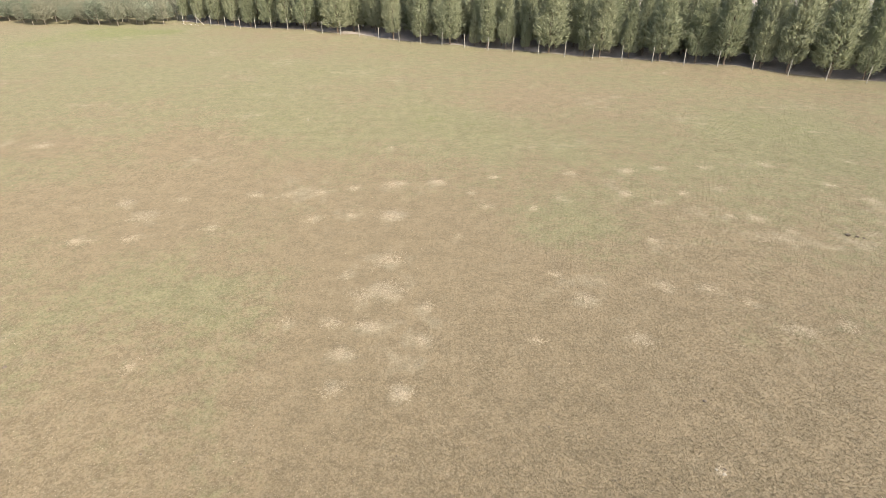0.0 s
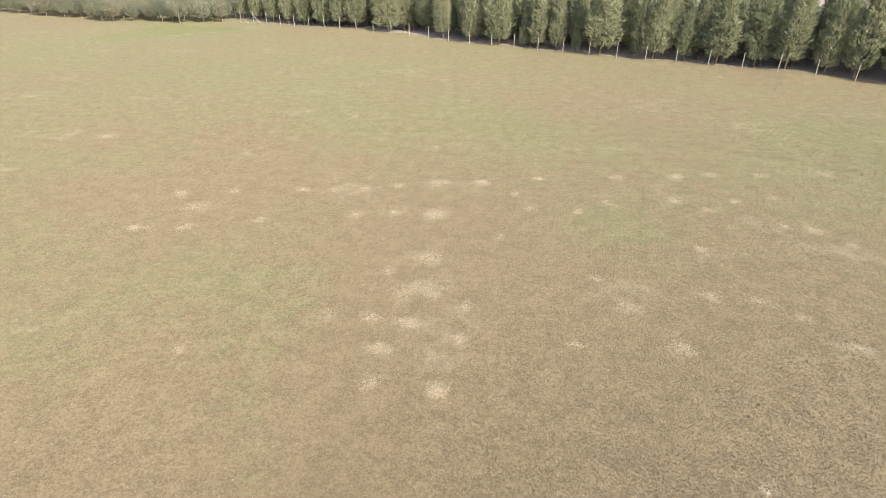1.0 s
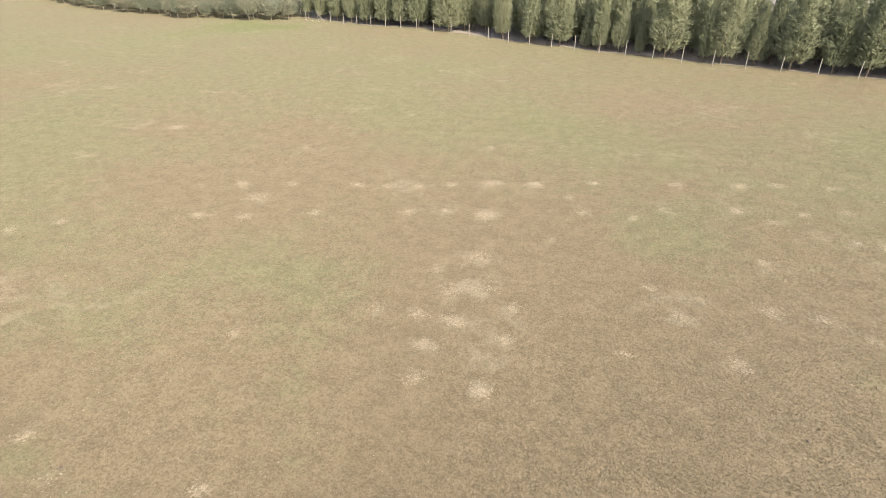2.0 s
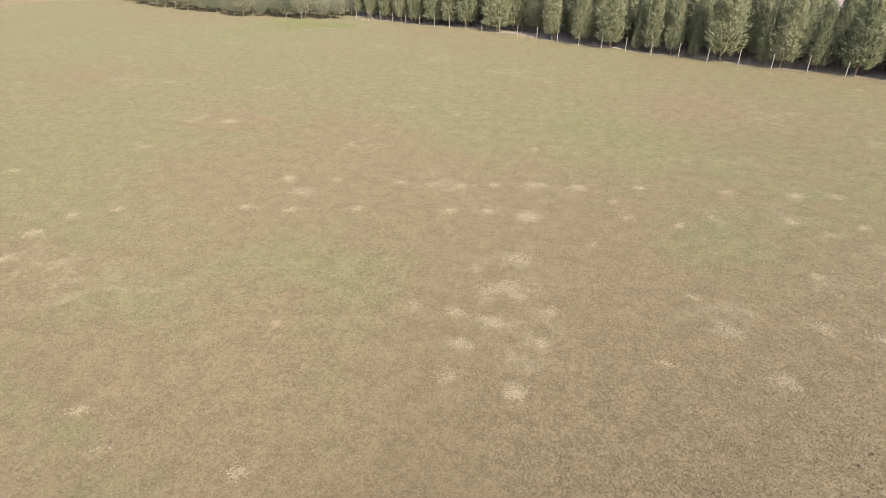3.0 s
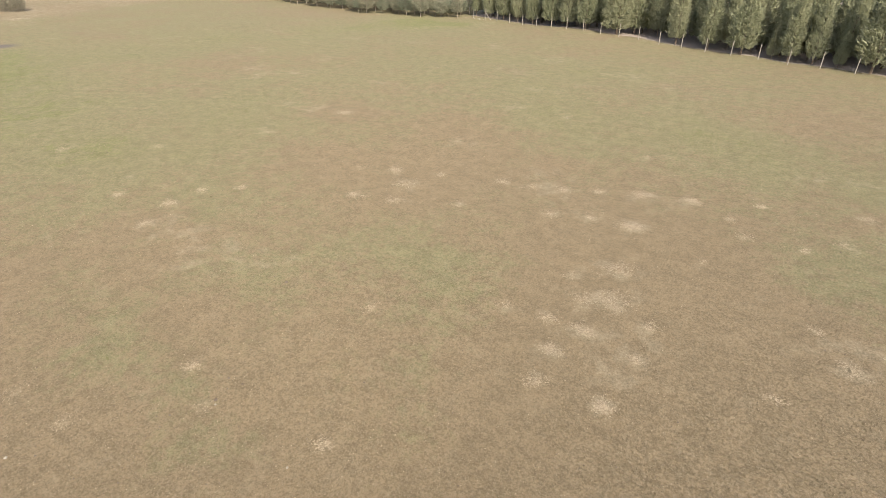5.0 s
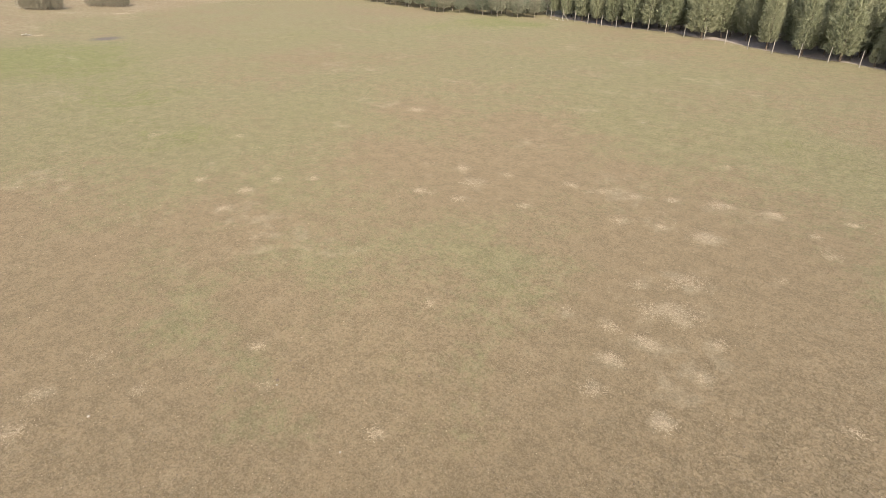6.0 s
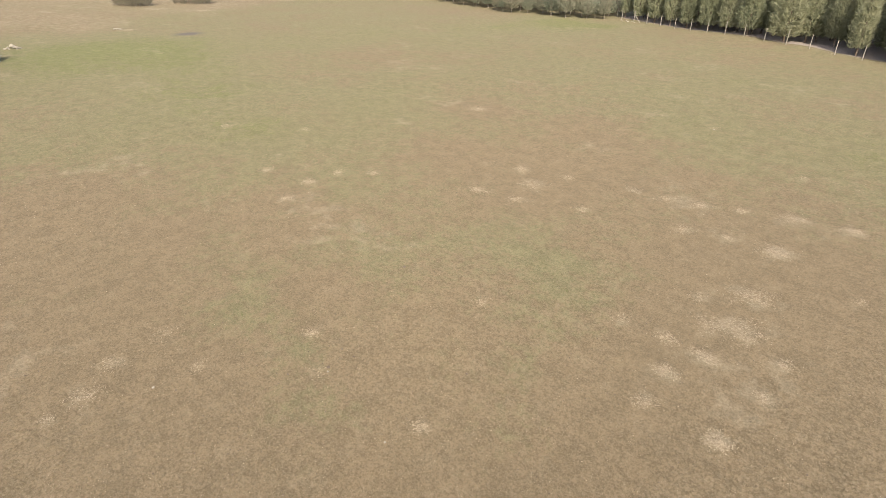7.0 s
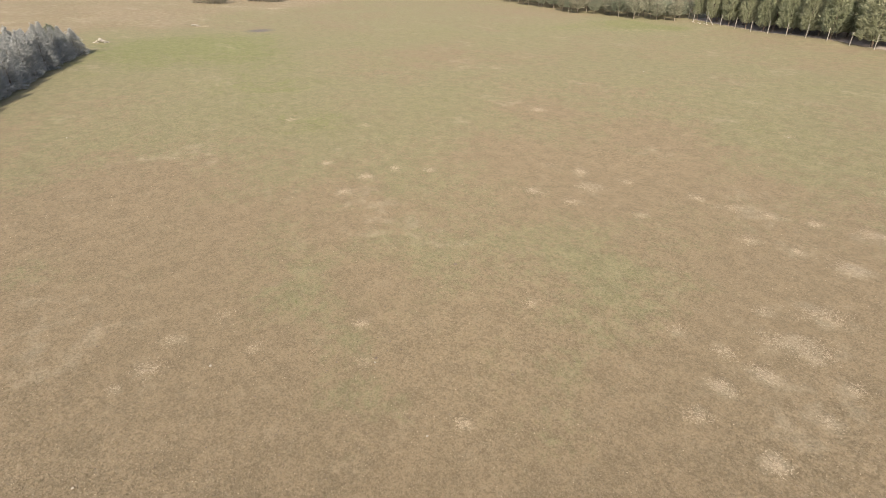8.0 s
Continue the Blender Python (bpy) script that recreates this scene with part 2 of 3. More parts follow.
def field(x, y):
    """How dry, pale and littered the ground is."""
    dry = 1.03 - 0.62 * smooth(np.hypot(x, y), 19, 58) + (lattice(x, y, 22, 1) - 0.5) * 0.3 + (lattice(x, y, 7, 2) - 0.5) * 0.32
    for cx, cy, r, amount in ZONES:
        wobble = 1 + 0.5 * (lattice(x, y, r * 0.6, 7) - 0.5)
        dry = dry + amount * np.exp(-((x - cx) ** 2 + (y - cy) ** 2) / (r * wobble) ** 2)
    edge = np.clip(-137 - 0.33 * y, -180, -130) + (lattice(x, y, 18, 8) - 0.5) * 16
    beyond = smooth(edge - x, -5, 9)
    dry = dry * (1 - beyond) + (0.66 + 0.3 * (lattice(x, y, 16, 31) - 0.5)) * beyond
    pale = (0.34 + 0.3 * (lattice(x, y, 9, 32) - 0.5)) * beyond + 0.30 * smooth(lattice(x, y, 5, 11), 0.72, 0.95)
    for cx, cy, half, thick in HAY:
        near = np.abs(x - cx) + np.abs(y - cy) < half * 5
        d = np.hypot(x[near] - cx, y[near] - cy) / (half * (0.8 + 0.7 * lattice(x[near], y[near], 0.6, 51)))
        pale[near] += 0.54 * thick * np.exp(-d ** 2)
    past, along = fence_distance(x, y), fence_along(x, y)
    litter = smooth(past, 0.9, 3.4) * smooth(along, -7, -2)
    ash = np.exp(-(((x + 126) / 3.0) ** 2 + ((y - 60.5) / 3.2) ** 2))
    return dry, pale, np.where(ash > 0.05, -ash, litter)


def add_field(mesh, x, y):
    for key, value in zip(("dry", "pale", "litter"), field(x, y)):
        mesh.attributes.new(key, "FLOAT", "POINT").data.foreach_set("value", value.astype(np.float32))


def mesh_of(name, verts, faces, material):
    """A mesh from arrays: vertices (n, 3) and faces (m, 3 or 4)."""
    verts, faces = np.asarray(verts, np.float32), np.asarray(faces, np.int32)
    mesh = bpy.data.meshes.new(name)
    mesh.vertices.add(len(verts))
    mesh.vertices.foreach_set("co", verts.ravel())
    mesh.loops.add(faces.size)
    mesh.loops.foreach_set("vertex_index", faces.ravel())
    mesh.polygons.add(len(faces))
    mesh.polygons.foreach_set("loop_start", np.arange(0, faces.size, faces.shape[1], dtype=np.int32))
    mesh.update(calc_edges=True)
    mesh.materials.append(material)
    return mesh


def part(name, mesh, parent, label=""):
    """Links a mesh as one object under a thing or a part."""
    ob = new(name, mesh)
    ob.parent = parent
    return tagged(ob, label=label)


def build_ground():
    rings = np.concatenate([[0.0, 0.05, 1.0, 2.0, 3.0], np.linspace(4, 50, 140), np.geomspace(50.5, 260, 110), np.geomspace(275, 3500, 26)])
    a = np.radians(np.concatenate([np.linspace(28, 200, 560, endpoint=False), np.linspace(200, 388, 94, endpoint=False)]))
    turns = len(a)
    r, a = np.meshgrid(rings[1:], a, indexing="ij")
    x = np.concatenate([[0.0], (r * np.cos(a)).ravel()])
    y = np.concatenate([[0.0], (r * np.sin(a)).ravel()])
    i, j = np.meshgrid(np.arange(len(rings) - 2), np.arange(turns), indexing="ij")
    k = (j + 1) % turns
    quads = np.stack([1 + i * turns + j, 1 + (i + 1) * turns + j, 1 + (i + 1) * turns + k, 1 + i * turns + k], -1).reshape(-1, 4)
    mesh = mesh_of("ground", np.stack([x, y, land(x, y)], -1), quads, M_GROUND)
    add_field(mesh, x, y)
    mesh.polygons.foreach_set("use_smooth", np.ones(len(mesh.polygons), bool))
    ob = new("ground", mesh)
    return tagged(ob, "dry autumn pasture with olive and brown grass", "meadow", kind="structure")


build_ground()


# ---------------------------------------------------------------- grass
def blades(rng, x, y, size, marks, count):
    """Grass tufts: count short blades that lean out from the middle of each low mound. marks: the values of field() there."""
    n = len(x) * count
    coarse = np.repeat(0.85 + 0.35 * smooth(np.hypot(x, y), 18, 70) + 0.5 * smooth(np.hypot(x, y), 60, 130), count)
    z = np.repeat(land(x, y), count)
    x, y, size = np.repeat(x, count), np.repeat(y, count), np.repeat(size, count)
    a = rng.uniform(0, 2 * math.pi, n)
    off = np.abs(rng.normal(0, 0.045, n)) * (0.6 + size * 6) * coarse
    x, y = x + np.cos(a) * off, y + np.sin(a) * off
    h = size * rng.uniform(0.5, 1.25, n)
    b = a + rng.normal(0, 0.8, n)
    w = rng.uniform(0.012, 0.022, n) * (0.6 + size * 5) * coarse
    reach = h * np.abs(rng.normal(0.35, 0.45, n))
    turn = rng.uniform(0, 2 * math.pi, n)
    dx, dy = np.cos(turn) * w, np.sin(turn) * w
    verts = np.empty((n, 3, 3), np.float32)
    verts[:, 0] = np.stack([x - dx, y - dy, z - 0.005], -1)
    verts[:, 1] = np.stack([x + dx, y + dy, z - 0.005], -1)
    verts[:, 2] = np.stack([x + np.cos(b) * reach, y + np.sin(b) * reach, z + h], -1)
    mesh = mesh_of("grass", verts.reshape(-1, 3), np.arange(n * 3).reshape(-1, 3), M_GRASS)
    for key, value in zip(("dry", "pale", "litter"), marks):
        mesh.attributes.new(key, "FLOAT", "POINT").data.foreach_set("value", np.repeat(value, count * 3).astype(np.float32))
    return mesh


def sector(rng, n, near, far, even=False):
    """Places in the part of the meadow round the drone, thinner with distance; even: spaced out, with no heaps and holes."""
    u, v = rng.uniform(0, 1, n), rng.uniform(0, 1, n)
    if even:
        i = np.arange(n)
        u = (i * 0.7548776662 + rng.normal(0, 0.33 / math.sqrt(n), n)) % 1
        v = (i * 0.5698402910 + rng.normal(0, 0.33 / math.sqrt(n), n)) % 1
    r = near + (far - near) * u ** 1.25
    a = radians(90) + radians(-61) + radians(169) * v
    swing = np.abs(a - radians(113.5)) / radians(84.5)
    fade = smooth(r, near + (far - near) * 0.45, far)
    keep = rng.uniform(0, 1, n) > np.maximum(fade, smooth(swing, 0.9, 1.0))
    return r[keep] * np.cos(a[keep]), r[keep] * np.sin(a[keep])


def build_grass(seed, n, near, far, count, tall):
    rng = np.random.default_rng(seed)
    x, y = sector(rng, n, near, far, even=True)
    keep = 0.72 + lattice(x, y, 1.4, 22) * 0.45 > rng.uniform(0, 1, len(x))
    x, y = x[keep], y[keep]
    marks = field(x, y)
    size = (rng.gamma(5.0, 0.0062, len(x)) * (1.25 - 0.30 * np.clip(marks[0], 0, 1)) + 0.016) * tall
    size = size * (1 - 0.2 * smooth(np.hypot(x, y), 20, 42))
    mesh = blades(rng, x, y, size, marks, count)
    tagged(new("grass", mesh), "short grazed dry grass tufts on the pasture", "grass", kind="stuff")


def flecks(name, seed, n, size, material, label, category):
    """Small low lumps scattered in the grass."""
    rng = np.random.default_rng(seed)
    x, y = sector(rng, n, 9, 75)
    keep = lattice(x, y, 6, seed) > rng.uniform(0.1, 0.9, len(x))
    x, y = x[keep], y[keep]
    z, m = land(x, y), len(x)
    r = size * rng.gamma(8, 0.125, m) * (1 + 0.5 * smooth(np.hypot(x, y), 20, 60))
    a = rng.uniform(0, 6.28, m)
    verts = np.empty((m, 5, 3), np.float32)
    for k in range(4):
        rr = r * rng.uniform(0.6, 1.2, m)
        verts[:, k] = np.stack([x + np.cos(a + k * 1.57) * rr, y + np.sin(a + k * 1.57) * rr, z + 0.01], -1)
    verts[:, 4] = np.stack([x, y, z + 0.02 + r * 0.9], -1)
    start = np.arange(m)[:, None] * 5
    faces = (start[:, None, :] + np.array([[0, 1, 4], [1, 2, 4], [2, 3, 4], [3, 0, 4]])[None]).reshape(-1, 3)
    tagged(new(name, mesh_of(name, verts.reshape(-1, 3), faces, material)), label, category, kind="stuff")



def build_weeds():
    """Darker tussocks that the herd leaves standing in the green parts."""
    rng = np.random.default_rng(8)
    x, y = sector(rng, 5000, 11, 48)
    keep = (field(x, y)[0] < 0.42) & (lattice(x, y, 3.0, 61) > 0.45) & (x < -8)
    x, y = x[keep], y[keep]
    marks = np.stack(field(x, y))
    marks[0], marks[1] = marks[0] - 0.5, 0
    mesh = blades(rng, x, y, rng.uniform(0.08, 0.15, len(x)), marks, 14)
    tagged(new("weed_tussocks", mesh), "dark green weed tussocks in the grazed grass", "weeds", kind="stuff")


build_weeds()
build_grass(4, 310000, 8.5, 78, 5, 1.0)
build_grass(5, 110000, 55, 150, 3, 1.4)
flecks("dung_clods", 41, 7000, 0.024, M_DARK_STONE, "dark dung clods scattered over the pasture", "dung")
flecks("straw_scraps", 42, 24000, 0.015, M_STRAW, "pale scraps of straw scattered over the pasture", "straw")


# ---------------------------------------------------------------- trees
def tube(rng, points, radii, sides=8):
    """A bent, tapered round bar along points."""
    points = np.asarray(points, float)
    a = np.linspace(0, 2 * math.pi, sides, endpoint=False)
    verts, faces = [], []
    for i, (p, r) in enumerate(zip(points, radii)):
        way = points[min(i + 1, len(points) - 1)] - points[max(i - 1, 0)]
        way = way / (np.linalg.norm(way) + 1e-9)
        side = np.cross(way, (0.3, 0.9, 0.1))
        side = side / (np.linalg.norm(side) + 1e-9)
        up = np.cross(way, side)
        rr = r * (1 + 0.08 * rng.normal(0, 1, sides))
        verts.append(p + np.outer(np.cos(a) * rr, side) + np.outer(np.sin(a) * rr, up))
    for i in range(len(points) - 1):
        for j in range(sides):
            k = (j + 1) % sides
            faces.append((i * sides + j, i * sides + k, (i + 1) * sides + k, (i + 1) * sides + j))
    return np.concatenate(verts), np.array(faces)


def join(pieces):
    verts, faces, start = [], [], 0
    for v, f in pieces:
        verts.append(v)
        faces.append(np.asarray(f) + start)
        start += len(v)
    return np.concatenate(verts), np.concatenate(faces)


def sprays(rng, base, way, face, length, width, count, spread, flutter=0.5):
    """Narrow needle shoots fanning from each base along its way."""
    n = len(base) * count
    base, way, face = np.repeat(base, count, 0), np.repeat(way, count, 0), np.repeat(face, count, 0)
    length, width = np.repeat(length, count), np.repeat(width, count)
    way = way + rng.normal(0, spread, (n, 3))
    way /= np.linalg.norm(way, axis=1)[:, None]
    side = np.cross(way, face + rng.normal(0, flutter, (n, 3)))
    side /= np.linalg.norm(side, axis=1)[:, None] + 1e-9
    length = length * rng.uniform(0.6, 1.25, n)
    start = base - way * (length * 0.35)[:, None]
    verts = np.empty((n, 3, 3))
    verts[:, 0] = start - side * width[:, None]
    verts[:, 1] = start + side * width[:, None]
    verts[:, 2] = base + way * (length * 0.65)[:, None]
    return verts.reshape(-1, 3), np.arange(n * 3).reshape(-1, 3)


def conifer(seed, height, radius, low, profile, rise, branches, shoots, fan, shoot, width, trunk, limb_mat, needle_mat, name, mantle=1500, whorl=1.1):
    """A conifer: a tapered trunk with limbs, and a crown of shoots along many branches. Returns an Empty with two parts."""
    rng = np.random.default_rng(seed)
    bend = rng.normal(0, 0.012 * height, 2)
    level = np.linspace(0, 1, 7)
    stem = np.stack([bend[0] * level ** 2, bend[1] * level ** 2, level * height * 0.97 - 0.1], -1)
    pieces = [tube(rng, stem, trunk * (1 - 0.92 * level) + 0.012)]
    u = np.sort(rng.uniform(0, 1, branches) ** 0.9)
    azimuth = np.arange(branches) * 2.399 + rng.normal(0, 0.4, branches)
    bases, ways, faces_to, lengths, widths = [], [], [], [], []
    lobes = rng.uniform(0.78, 1.2, 9)
    for i in range(branches):
        z = height * (low + (1 - low) * u[i])
        lobe = lobes[int((azimuth[i] % (2 * math.pi)) / (2 * math.pi) * 9) % 9]
        reach = radius * profile(u[i]) * lobe * rng.uniform(0.72, 1.15)
        angle = radians(rise[0] + (rise[1] - rise[0]) * u[i] + rng.normal(0, 7))
        out = np.array([math.cos(azimuth[i]), math.sin(azimuth[i]), 0])
        root = np.array([bend[0] * (z / height) ** 2, bend[1] * (z / height) ** 2, z - 0.35 * reach * max(math.tan(angle), -0.2)])
        k = max(int(shoots * (0.35 + 0.65 * profile(u[i]))), 3)
        f = rng.uniform(0.06, 1.0, k) ** 0.5
        side = np.array([-out[1], out[0], 0])
        spot = root + np.outer(f * reach, out) + np.outer(rng.normal(0, 0.26, k) * reach * (1.2 - 0.45 * f), side)
        spot[:, 2] += f ** 1.4 * reach * math.tan(angle) + rng.normal(0, 0.45, k) * shoot
        way = out * math.cos(angle) + np.array([0, 0, math.sin(angle)])
        bases.append(spot)
        ways.append(np.repeat(way[None], k, 0) + side * rng.normal(0, 0.5, k)[:, None] + np.array([0, 0, 0.15]))
        faces_to.append(np.repeat((out * 0.7 + np.array([0, 0, 0.9]))[None], k, 0))
        lengths.append(np.full(k, shoot) * rng.uniform(0.7, 1.2, k))
        widths.append(np.full(k, width) * rng.uniform(0.7, 1.3, k))
        if i % 4 == 0 and reach > 0.4:
            tip = root + out * reach * 0.75
            tip[2] += 0.6 * reach * math.tan(angle)
            pieces.append(tube(rng, [root, (root + tip) / 2 + (0, 0, -0.03), tip], (trunk * 0.2, trunk * 0.13, 0.008), 4))
    tree = new(name)
    v, f = join(pieces)
    part("trunk", mesh_of("trunk", v, f, limb_mat), tree)
    plumes = sprays(rng, np.concatenate(bases), np.concatenate(ways), np.concatenate(faces_to), np.concatenate(lengths), np.concatenate(widths), fan, 0.5)
    # the closed mantle of the crown: shoots that overlap along an uneven hull
    k = 1 - rng.uniform(0, 1, mantle) ** 0.62
    turn = rng.uniform(0, 2 * math.pi, mantle)
    level = height * (low + (1 - low) * k) * 0.98
    bumps = 0.48 + 0.42 * lattice(turn * radius / 0.9, level / 1.1, 1.0, seed) + 0.16 * lattice(turn * radius / 0.4, level / 0.5, 1.0, seed + 3)
    bumps = bumps * (1.12 - 0.36 * ((level / whorl + 0.9 * lattice(turn * 2, level, 1.0, seed + 5)) % 1.0))
    hull = np.array([profile(q) for q in k]) * radius * lobes[(turn / (2 * math.pi) * 9).astype(int) % 9] * bumps
    out = np.stack([np.cos(turn), np.sin(turn), 0 * turn], -1)
    spot = out * hull[:, None]
    spot[:, :2] += np.outer((level / height) ** 2, bend)
    spot[:, 2] = level
    steep = np.radians(rise[0] + (rise[1] - rise[0]) * k) + 0.45
    way = out * np.cos(steep)[:, None] + np.array([0, 0, 1.0]) * np.sin(steep)[:, None]
    cover = sprays(rng, spot, way, out + np.array([0, 0, 0.6]), np.full(mantle, shoot * 1.3), np.full(mantle, max(width * 1.9, 0.06)), 2, 0.35, 0.3)
    v, f = join([plumes, cover])
    part("crown", mesh_of("crown", v, f, needle_mat), tree)
    return tree


def pine_shape(u):
    return (0.62 + 0.38 * min(u / 0.22, 1)) * (1 - u) ** 0.8 + 0.05


def grove_shape(u):
    return math.sin(math.pi * (0.16 + 0.78 * u)) ** 0.7


def spruce_shape(u):
    return (0.80 + 0.20 * min(u / 0.12, 1)) * (1 - u) ** 0.82 + 0.03


def set_tree(tree, x, y, turn, wide, tall, label, category, group):
    tree.matrix_basis = pose(x, y, land_at(x, y), 0, 0, turn) @ Matrix.Diagonal((wide, wide, tall, 1))
    return tagged(tree, label, category, group)


class Stand:
    """Some models of one kind of tree; the first use places a model, later uses copy it."""

    def __init__(self, models, label, category, group):
        self.models, self.label, self.category, self.group = models, label, category, group
        self.used, self.count = set(), 0

    def plant(self, x, y, turn, wide, tall, which=None):
        i = self.count % len(self.models) if which is None else which
        self.count += 1
        tree = self.models[i]
        if i in self.used:
            tree = copy_thing(tree, Matrix.Identity(4))
        self.used.add(i)
        return set_tree(tree, x, y, turn, wide, tall, self.label, self.category, self.group)


pick = random.Random(11)

# the pine wood behind the fence: models of radius 2.4 m and 13 m height
pines = Stand([conifer(30 + i, 13.0, 2.5, 0.105, pine_shape, (16, 60), 104, 40, 2, 0.50, 0.040, 0.13, M_BARK, M_PINE, "pine_tree", 1800)
               for i in range(5)]
              + [conifer(40 + i, 13.0, 2.5, 0.085, pine_shape, (16, 60), 60, 12, 2, 0.70, 0.07, 0.13, M_BARK, M_PINE, "pine_tree", 800)
                 for i in range(3)], "tall grey-green pine behind the wire fence", "pine tree", "pines of the planted wood")
FRONT_ROW = [
    (-2.5, 1.7, 1), (2.9, 2.1, 1), (9.1, 2.4, 1), (14.8, 2.1, 1), (20.0, 2.3, 1), (26.5, 2.4, 1), (31.9, 2.2, 1), (37.0, 2.6, 1),
    (46.0, 3.3, 1), (60.5, 2.1, 1), (67.1, 2.6, 1), (73.9, 2.8, 1), (79.0, 1.3, 0.45), (81.9, 2.2, 1), (85.5, 1.7, 0.9),
    (89.4, 1.2, 0.5), (94.2, 3.3, 1.1), (100.7, 1.7, 0.85), (103.4, 2.5, 1), (108.2, 2.1, 0.75), (113.4, 2.8, 1.1),
    (118.9, 2.3, 1), (123.2, 2.6, 1.1), (128.4, 2.0, 1), (132.1, 2.7, 1.15), (137.7, 3.0, 1.2), (141.9, 1.8, 0.85),
]


def wood_place(s, back):
    p = FENCE_START + FENCE_WAY * s + FENCE_BACK * back
    return p.x, p.y


for s, r, tall in FRONT_ROW:
    x, y = wood_place(s, 2.8 + pick.uniform(-0.3, 0.5))
    pines.plant(x, y, pick.uniform(0, 360), r / 2.2, tall * pick.uniform(0.92, 1.05), pick.randrange(5))
for row in range(1, 6):
    s = -6.0 + pick.uniform(0, 2)
    while s < 184:
        x, y = wood_place(s, 2.8 + row * 4.2 + pick.uniform(-0.9, 0.9))
        pines.plant(x, y, pick.uniform(0, 360), pick.uniform(0.85, 1.15) if row == 1 else pick.uniform(1.15, 1.55), pick.uniform(0.92, 1.18), pick.randrange(5) if row == 1 else pick.randrange(5, 8))
        s += pick.uniform(4.0, 5.8) if row < 2 else pick.uniform(5.4, 7.4)
s = 147.0
while s < 172:
    x, y = wood_place(s, 2.8)
    pines.plant(x, y, pick.uniform(0, 360), pick.uniform(0.8, 1.2), pick.uniform(0.9, 1.15), pick.randrange(5))
    s += pick.uniform(4.2, 5.6)

# the low grove of young pines past the fence's corner
grove = Stand([conifer(60 + i, 5.4, 2.3, 0.27, grove_shape, (5, 50), 46, 22, 3, 0.52, 0.042, 0.085, M_GROVE_BARK, M_GROVE, "young_pine", 320)
               for i in range(5)]
              + [conifer(70 + i, 5.4, 2.3, 0.36, grove_shape, (5, 50), 28, 6, 3, 0.60, 0.10, 0.085, M_GROVE_BARK, M_GROVE, "young_pine", 160)
                 for i in range(3)], "low young pine with a bare pale trunk in a grove", "young pine", "young pines of the grove")
GROVE_EDGE = [(-200, 197), (-141, 161), (-114, 149.5), (-98, 142.5), (-88, 143.5), (-77, 139.5), (-70, 141), (-66, 150)]


def edge_y(x):
    return float(np.interp(x, [p[0] for p in GROVE_EDGE], [p[1] for p in GROVE_EDGE]))


for column in range(27):
    for row in range(11):
        x = -69.5 - column * 4.5 + pick.uniform(-1.3, 1.3) - row * 1.1
        y = edge_y(x) + row * 5.0 + pick.uniform(-1.4, 2.2) + 0.4
        if fence_distance(x, y) > 1 and fence_along(x, y) > -5:
            continue
        grove.plant(x, y, pick.uniform(0, 360), pick.uniform(0.75, 1.4), pick.uniform(0.68, 1.22), pick.randrange(5) if row < 3 else pick.randrange(5, 8))

# the clump of blue spruces
spruces = Stand([conifer(90 + i, 7.4, 2.35, 0.015, spruce_shape, (-14, 45), 130, 26, 3, 0.42, 0.034, 0.11, M_BARK, M_SPRUCE, "blue_spruce", 900, 0.62)
                 for i in range(4)]
                + [conifer(98 + i, 7.4, 2.35, 0.015, spruce_shape, (-12, 40), 80, 10, 3, 0.5, 0.09, 0.11, M_BARK, M_SPRUCE, "blue_spruce", 500, 0.62)
                   for i in range(2)],
                "silvery blue spruce with a dense skirt to the ground", "blue spruce", "blue spruces in a clump")
SPRUCE_FROM, SPRUCE_TO = Vector((-117.4, 22.8)), Vector((-69.4, -1.3))
SPRUCE_SIDE = Vector((-0.45, -0.89))
for row in range(3):
    for i in range(16):
        if row == 2 and i > 8:
            continue
        p = SPRUCE_FROM.lerp(SPRUCE_TO, (i + 0.5 * (row % 2)) / 15) + SPRUCE_SIDE * (row * 2.5 + 1.7)
        x, y = p.x + pick.uniform(-0.6, 0.6), p.y + pick.uniform(-0.6, 0.6)
        spruces.plant(x, y, pick.uniform(0, 360), pick.uniform(0.80, 1.0), pick.uniform(0.80, 0.94) * (0.97 - 0.01 * i) * min(0.68 + 0.13 * i, 1) * (0.92 if row else 1.0),
                      pick.randrange(4) if row < 2 else pick.randrange(4, 6))


# a greener conifer that stands among the spruces
fir = set_tree(conifer(120, 6.6, 2.2, 0.05, spruce_shape, (0, 45), 100, 12, 5, 0.45, 0.045, 0.11, M_BARK, M_GROVE, "conifer"),
               -121.6, 19.4, 40, 1.5, 0.74, "olive-green conifer behind the blue spruces", "conifer", "")


